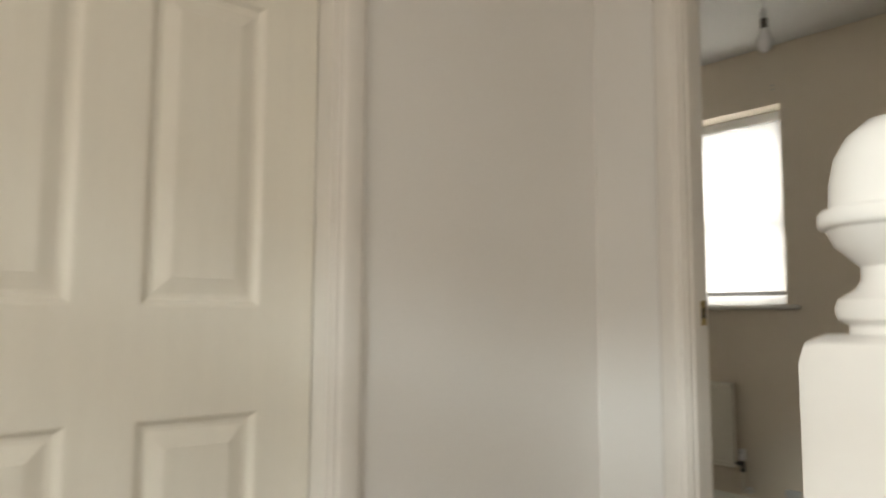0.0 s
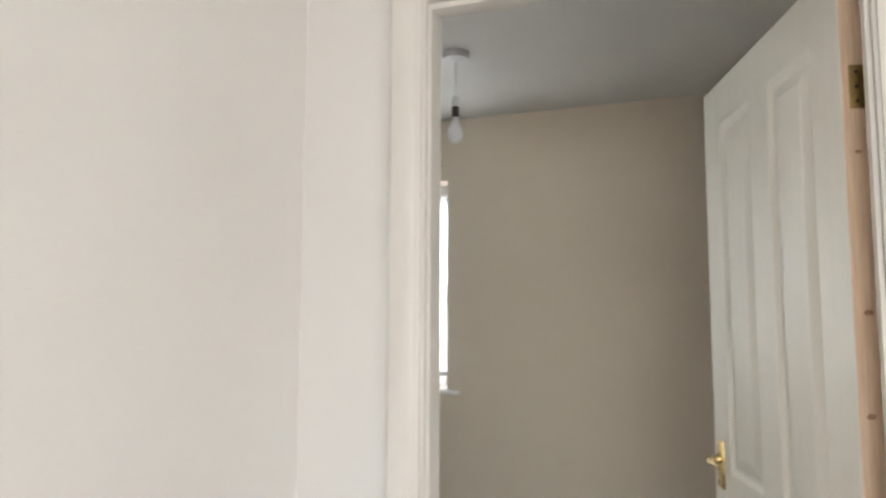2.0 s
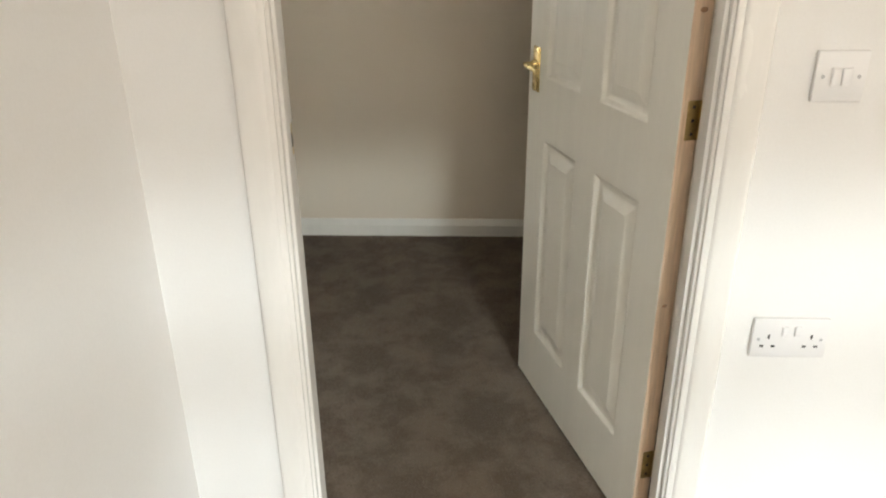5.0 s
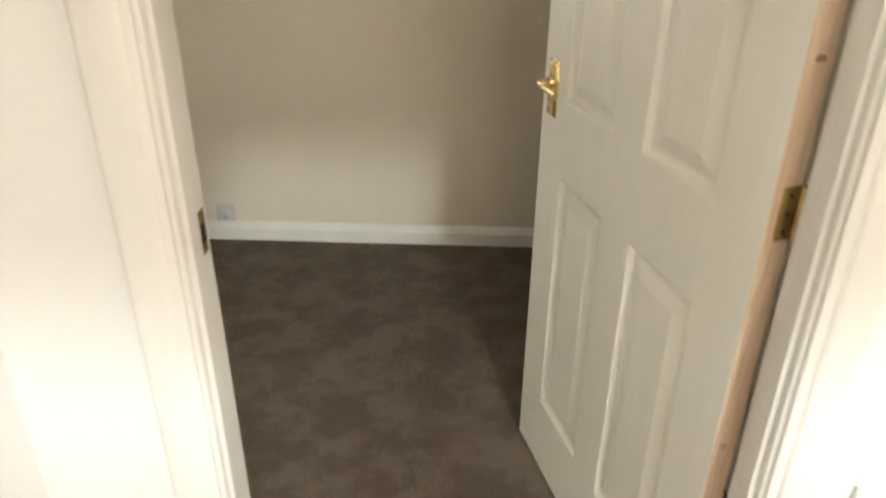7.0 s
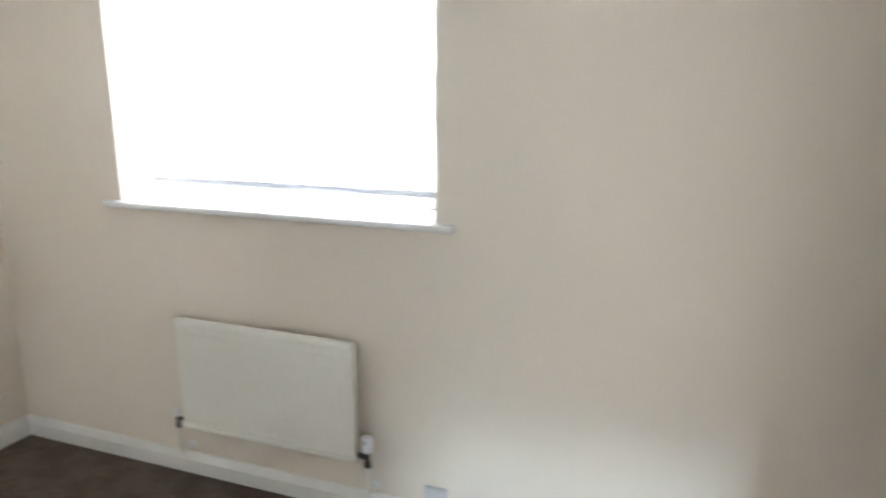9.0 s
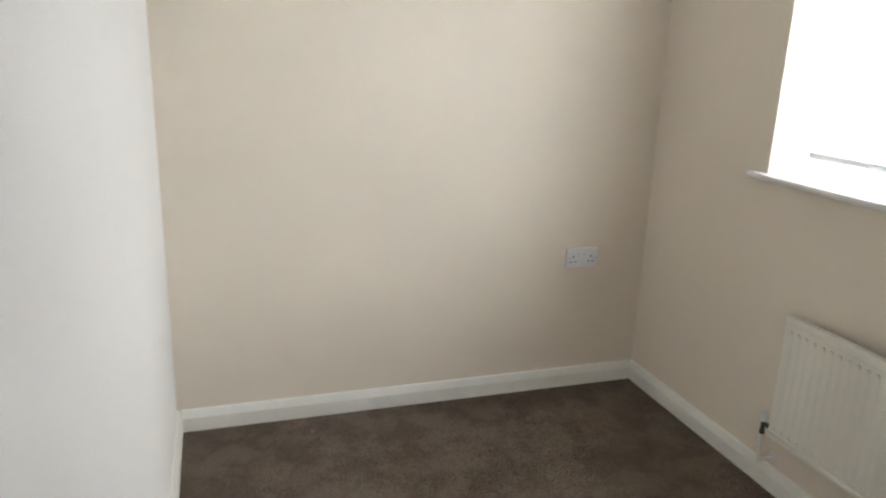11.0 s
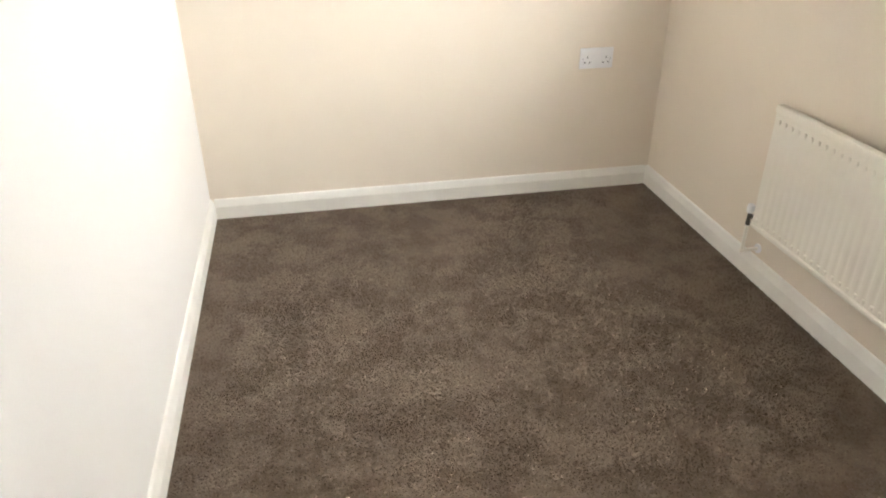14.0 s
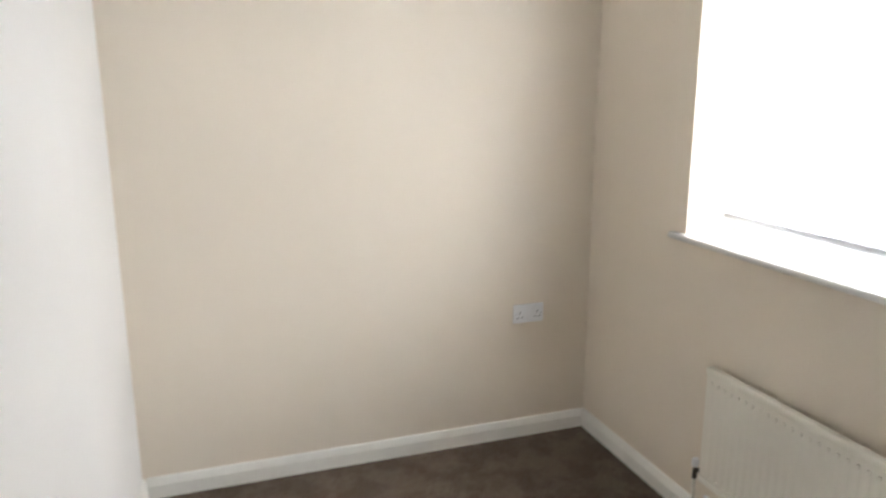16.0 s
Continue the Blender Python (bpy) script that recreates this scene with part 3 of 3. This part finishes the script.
def valve(x, side, big):
    ob = thing("radiator_valve", pose(x, RY + 0.012, 0.0), "chrome radiator valve with a white plastic cap" if big else "small chrome lockshield valve with a white cap", "valve")
    z = RZ0 + 0.022
    bm = B()
    k = 1.0 if big else 0.68
    tube(bm, (0, 0, z - 0.030), (0, 0, z + 0.022), 0.0095 * k, 0.0095 * k, 20)
    tube(bm, (0, 0, z - 0.038), (0, 0, z - 0.020), 0.0125 * k, 0.0125 * k, 6)
    tube(bm, (0, 0, z), (-side * 0.036, 0, z), 0.0085 * k, 0.0085 * k, 20)
    tube(bm, (-side * 0.012, 0, z), (-side * 0.022, 0, z), 0.0125 * k, 0.0125 * k, 6)
    part("body", bm, STEEL_DARK, ob, "", True)
    bm = B()
    r, h = (0.0195, 0.055) if big else (0.0125, 0.030)
    lathe(bm, [(r * 0.8, 0.0), (r, 0.004), (r, h * 0.7), (r * 0.94, h * 0.75), (r * 0.94, h * 0.94), (r * 0.8, h), (0.0, h)], 28, (0, 0, z + (0.018 if big else 0.008)))
    cap = part("cap", bm, PLASTIC, ob, "white plastic cap", True)
    if big:
        bm = B()
        box(bm, -0.003, -r - 0.0008, z + 0.050, -0.001, -r + 0.002, z + 0.066)
        box(bm, 0.002, -r - 0.0008, z + 0.050, 0.004, -r + 0.002, z + 0.066)
        part("marking", bm, DARK, cap)
    bm = B()
    tube(bm, (0, 0, 0.118), (0, 0, z - 0.030), 0.0065, 0.0065, 16)
    bmesh.ops.create_uvsphere(bm, u_segments=16, v_segments=10, radius=0.0085, matrix=Matrix.Translation((0, 0, 0.118)))
    tube(bm, (0, 0, 0.118), (0, FAR - RY - 0.012, 0.118), 0.0065, 0.0065, 16)
    part("pipe", bm, RADIATOR_PAINT, ob, "painted supply pipe", True)
    bm = B()
    tube(bm, (0, FAR - RY - 0.018, 0.118), (0, FAR - RY - 0.012, 0.118), 0.017, 0.017, 24)
    part("collar", bm, PLASTIC, ob, "white pipe collar", True)


valve(RX0 - 0.036, -1, False)
valve(RX1 + 0.040, 1, True)


# ---- electrical ----
def socket_plate(m, label, group=""):
    """Double socket: x across, y out of the wall towards -y, z up, centred."""
    ob = thing("double_socket", m, label, "socket", group)
    bm = B()
    box(bm, -0.073, -0.010, -0.043, 0.073, 0.0, 0.043, 0.0035)
    plate = part("plate", bm, PLASTIC, ob, "white plastic faceplate", True)
    for cx in (-0.041, 0.041):
        bm = B()
        for dx, dz, w, h in ((0, 0.004, 0.004, 0.009), (-0.011, -0.017, 0.0075, 0.0045), (0.011, -0.017, 0.0075, 0.0045)):
            box(bm, cx + dx - w / 2, -0.0104, dz - h / 2, cx + dx + w / 2, -0.009, dz + h / 2)
        part("pin_holes", bm, DARK, plate)
    for cx in (-0.012, 0.012):
        bm = B()
        box(bm, cx - 0.006, -0.0135, 0.006, cx + 0.006, -0.0095, 0.027, 0.0015)
        part("rocker", bm, PLASTIC, plate, "", True)
    for cx in (-0.060, 0.060):
        part("screw", tube(B(), (cx, -0.009, -0.002), (cx, -0.0104, -0.002), 0.0032, 0.0032, 12), GREY_PLASTIC, plate, "", True)
    return ob


socket_plate(pose(0.963, -0.0, 0.624), "white double socket on the landing wall")
socket_plate(pose(LEFT, 1.725, 0.590, 0, 0, 90), "white double socket on the magnolia end wall")
sw = thing("light_switch", pose(0.956, 0.0, 1.129), "white two-gang light switch on the landing wall", "light switch")
bm = B()
box(bm, -0.043, -0.009, -0.043, 0.043, 0.0, 0.043, 0.0035)
plate = part("plate", bm, PLASTIC, sw, "white plastic faceplate", True)
bm = B()
box(bm, -0.0185, -0.0094, -0.017, 0.0185, -0.0088, 0.017)
part("recess", bm, PLASTIC, plate)
for cx in (-0.0088, 0.0088):
    bm = B()
    box(bm, cx - 0.0078, -0.0135, -0.015, cx + 0.0078, -0.009, 0.015, 0.002)
    part("rocker", bm, PLASTIC, plate, "", True)
for cx in (-0.030, 0.030):
    part("screw", tube(B(), (cx, -0.0085, 0.0), (cx, -0.0096, 0.0), 0.0034, 0.0034, 12), GREY_PLASTIC, plate, "", True)
jack = thing("phone_socket", pose(-0.703, FAR, 0.125), "small white surface box just above the skirting board", "socket")
bm = B()
box(bm, -0.038, -0.022, -0.034, 0.038, 0.0, 0.034, 0.005)
body = part("box", bm, material("aged_plastic", (0.60, 0.60, 0.595), 0.4, patch=0.03, patch_scale=20), jack, "", True)
bm = B()
box(bm, -0.010, -0.0226, -0.020, 0.010, -0.021, -0.006)
part("port", bm, GREY_PLASTIC, body)

# ---- pendant ----
PX, PY = -0.364, 1.19
pend = thing("pendant_light", pose(PX, PY, 0.0), "white ceiling pendant with a bare unlit opal bulb", "ceiling light")
bm = B()
lathe(bm, [(0.048, -0.026), (0.050, -0.022), (0.050, -0.002), (0.048, 0.0)], 40, (0, 0, CEIL))
lathe(bm, [(0.004, -0.034), (0.010, -0.030), (0.030, -0.0262), (0.030, -0.0255)], 32, (0, 0, CEIL))
part("rose", bm, PLASTIC, pend, "white ceiling rose", True)
bm = B()
tube(bm, (0, 0, 2.205), (0, 0, CEIL - 0.03), 0.0032, 0.0032, 12)
part("flex", bm, PLASTIC, pend, "", True)
bm = B()
lathe(bm, [(0.006, 0.036), (0.011, 0.034), (0.017, 0.016), (0.017, -0.004), (0.013, -0.008)], 28, (0, 0, 2.185))
part("lampholder", bm, PLASTIC, pend, "", True)
bm = B()
lathe(bm, [(0.0125, 0.0), (0.0138, -0.004), (0.0138, -0.030), (0.0125, -0.040)], 28, (0, 0, 2.177))
part("skirt_ring", bm, STEEL_DARK, pend, "dark metal bulb cap", True)
bm = B()
lathe(bm, [(0.0, -0.096), (0.010, -0.0945), (0.020, -0.088), (0.0275, -0.076), (0.030, -0.062), (0.0285, -0.048), (0.023, -0.033), (0.016, -0.018), (0.0135, -0.004), (0.0125, 0.002)], 36, (0, 0, 2.135))
part("bulb", bm, BULB_GLASS, pend, "unlit opal glass bulb", True)

# old fixing holes over the window
for z in (2.155, 2.178):
    hole = thing("wall_plug", pose(-0.735, FAR, z), "grey plastic wall plug in an old screw hole", "wall plug")
    bm = B()
    tube(bm, (0, 0, 0), (0, -0.0012, 0), 0.0048, 0.004, 14)
    part("rim", bm, GREY_PLASTIC, hole, "", True)

# ---- newel post ----
NXX, NYY = 0.8035, -1.090
post = thing("newel_post", pose(NXX, NYY, -0.005, 0, 0, 0), "white gloss painted wooden newel post with a turned ball cap", "newel post")
bm = B()
box(bm, -0.047, -0.047, -0.25, 0.047, 0.047, 0.985, 0.016)
part("shaft", bm, NEWEL_PAINT, post, "", True)
bm = B()
lathe(bm, [(0.030, 0.975), (0.030, 0.990), (0.036, 0.994), (0.0375, 1.000), (0.0355, 1.006), (0.026, 1.012), (0.0225, 1.018), (0.0225, 1.026), (0.029, 1.032),
           (0.036, 1.039), (0.0405, 1.049), (0.0435, 1.050), (0.0450, 1.052), (0.0450, 1.058), (0.0430, 1.061), (0.0385, 1.062), (0.0378, 1.078), (0.0345, 1.094), (0.0275, 1.107), (0.016, 1.117), (0.0, 1.120)], 56)
bmesh.ops.scale(bm, vec=(0.96, 0.96, 0.94), verts=bm.verts, space=Matrix.Translation((0, 0, -0.985)))
part("ball_cap", bm, NEWEL_PAINT, post, "turned ball cap with a raised collar", True)

# ---- carpet pile ----
def carpet_pile(name, x0, y0, x1, y1, pitch, label):
    """Short leaning tufts of yarn over a stretch of the carpet."""
    rng = np.random.default_rng(4)
    gx, gy = np.meshgrid(np.arange(x0, x1, pitch), np.arange(y0, y1, pitch))
    n = gx.size
    foot = np.stack([gx.ravel(), gy.ravel()], 1) + rng.uniform(-0.5, 0.5, (n, 2)) * pitch
    turn = rng.uniform(0, 2 * np.pi, n)
    half = np.stack([np.cos(turn), np.sin(turn)], 1) * (pitch * 0.55)
    lean = rng.normal(0, 0.0014, (n, 2))
    up = rng.uniform(0.0022, 0.0037, n)
    verts = np.zeros((n, 3, 3))
    verts[:, 0, :2], verts[:, 1, :2], verts[:, 2, :2] = foot - half, foot + half, foot + lean
    verts[:, 2, 2] = up
    me = bpy.data.meshes.new(name)
    me.from_pydata(verts.reshape(-1, 3).tolist(), [], np.arange(3 * n).reshape(-1, 3).tolist())
    me.materials.append(CARPET)
    return tagged(new(name, me), label, "carpet", kind="stuff")


carpet_pile("carpet_pile", LEFT + 0.015, NEAR + 0.015, RIGHT - 0.02, FAR - 0.015, 0.0052, "short brown carpet tufts brushed in patches")
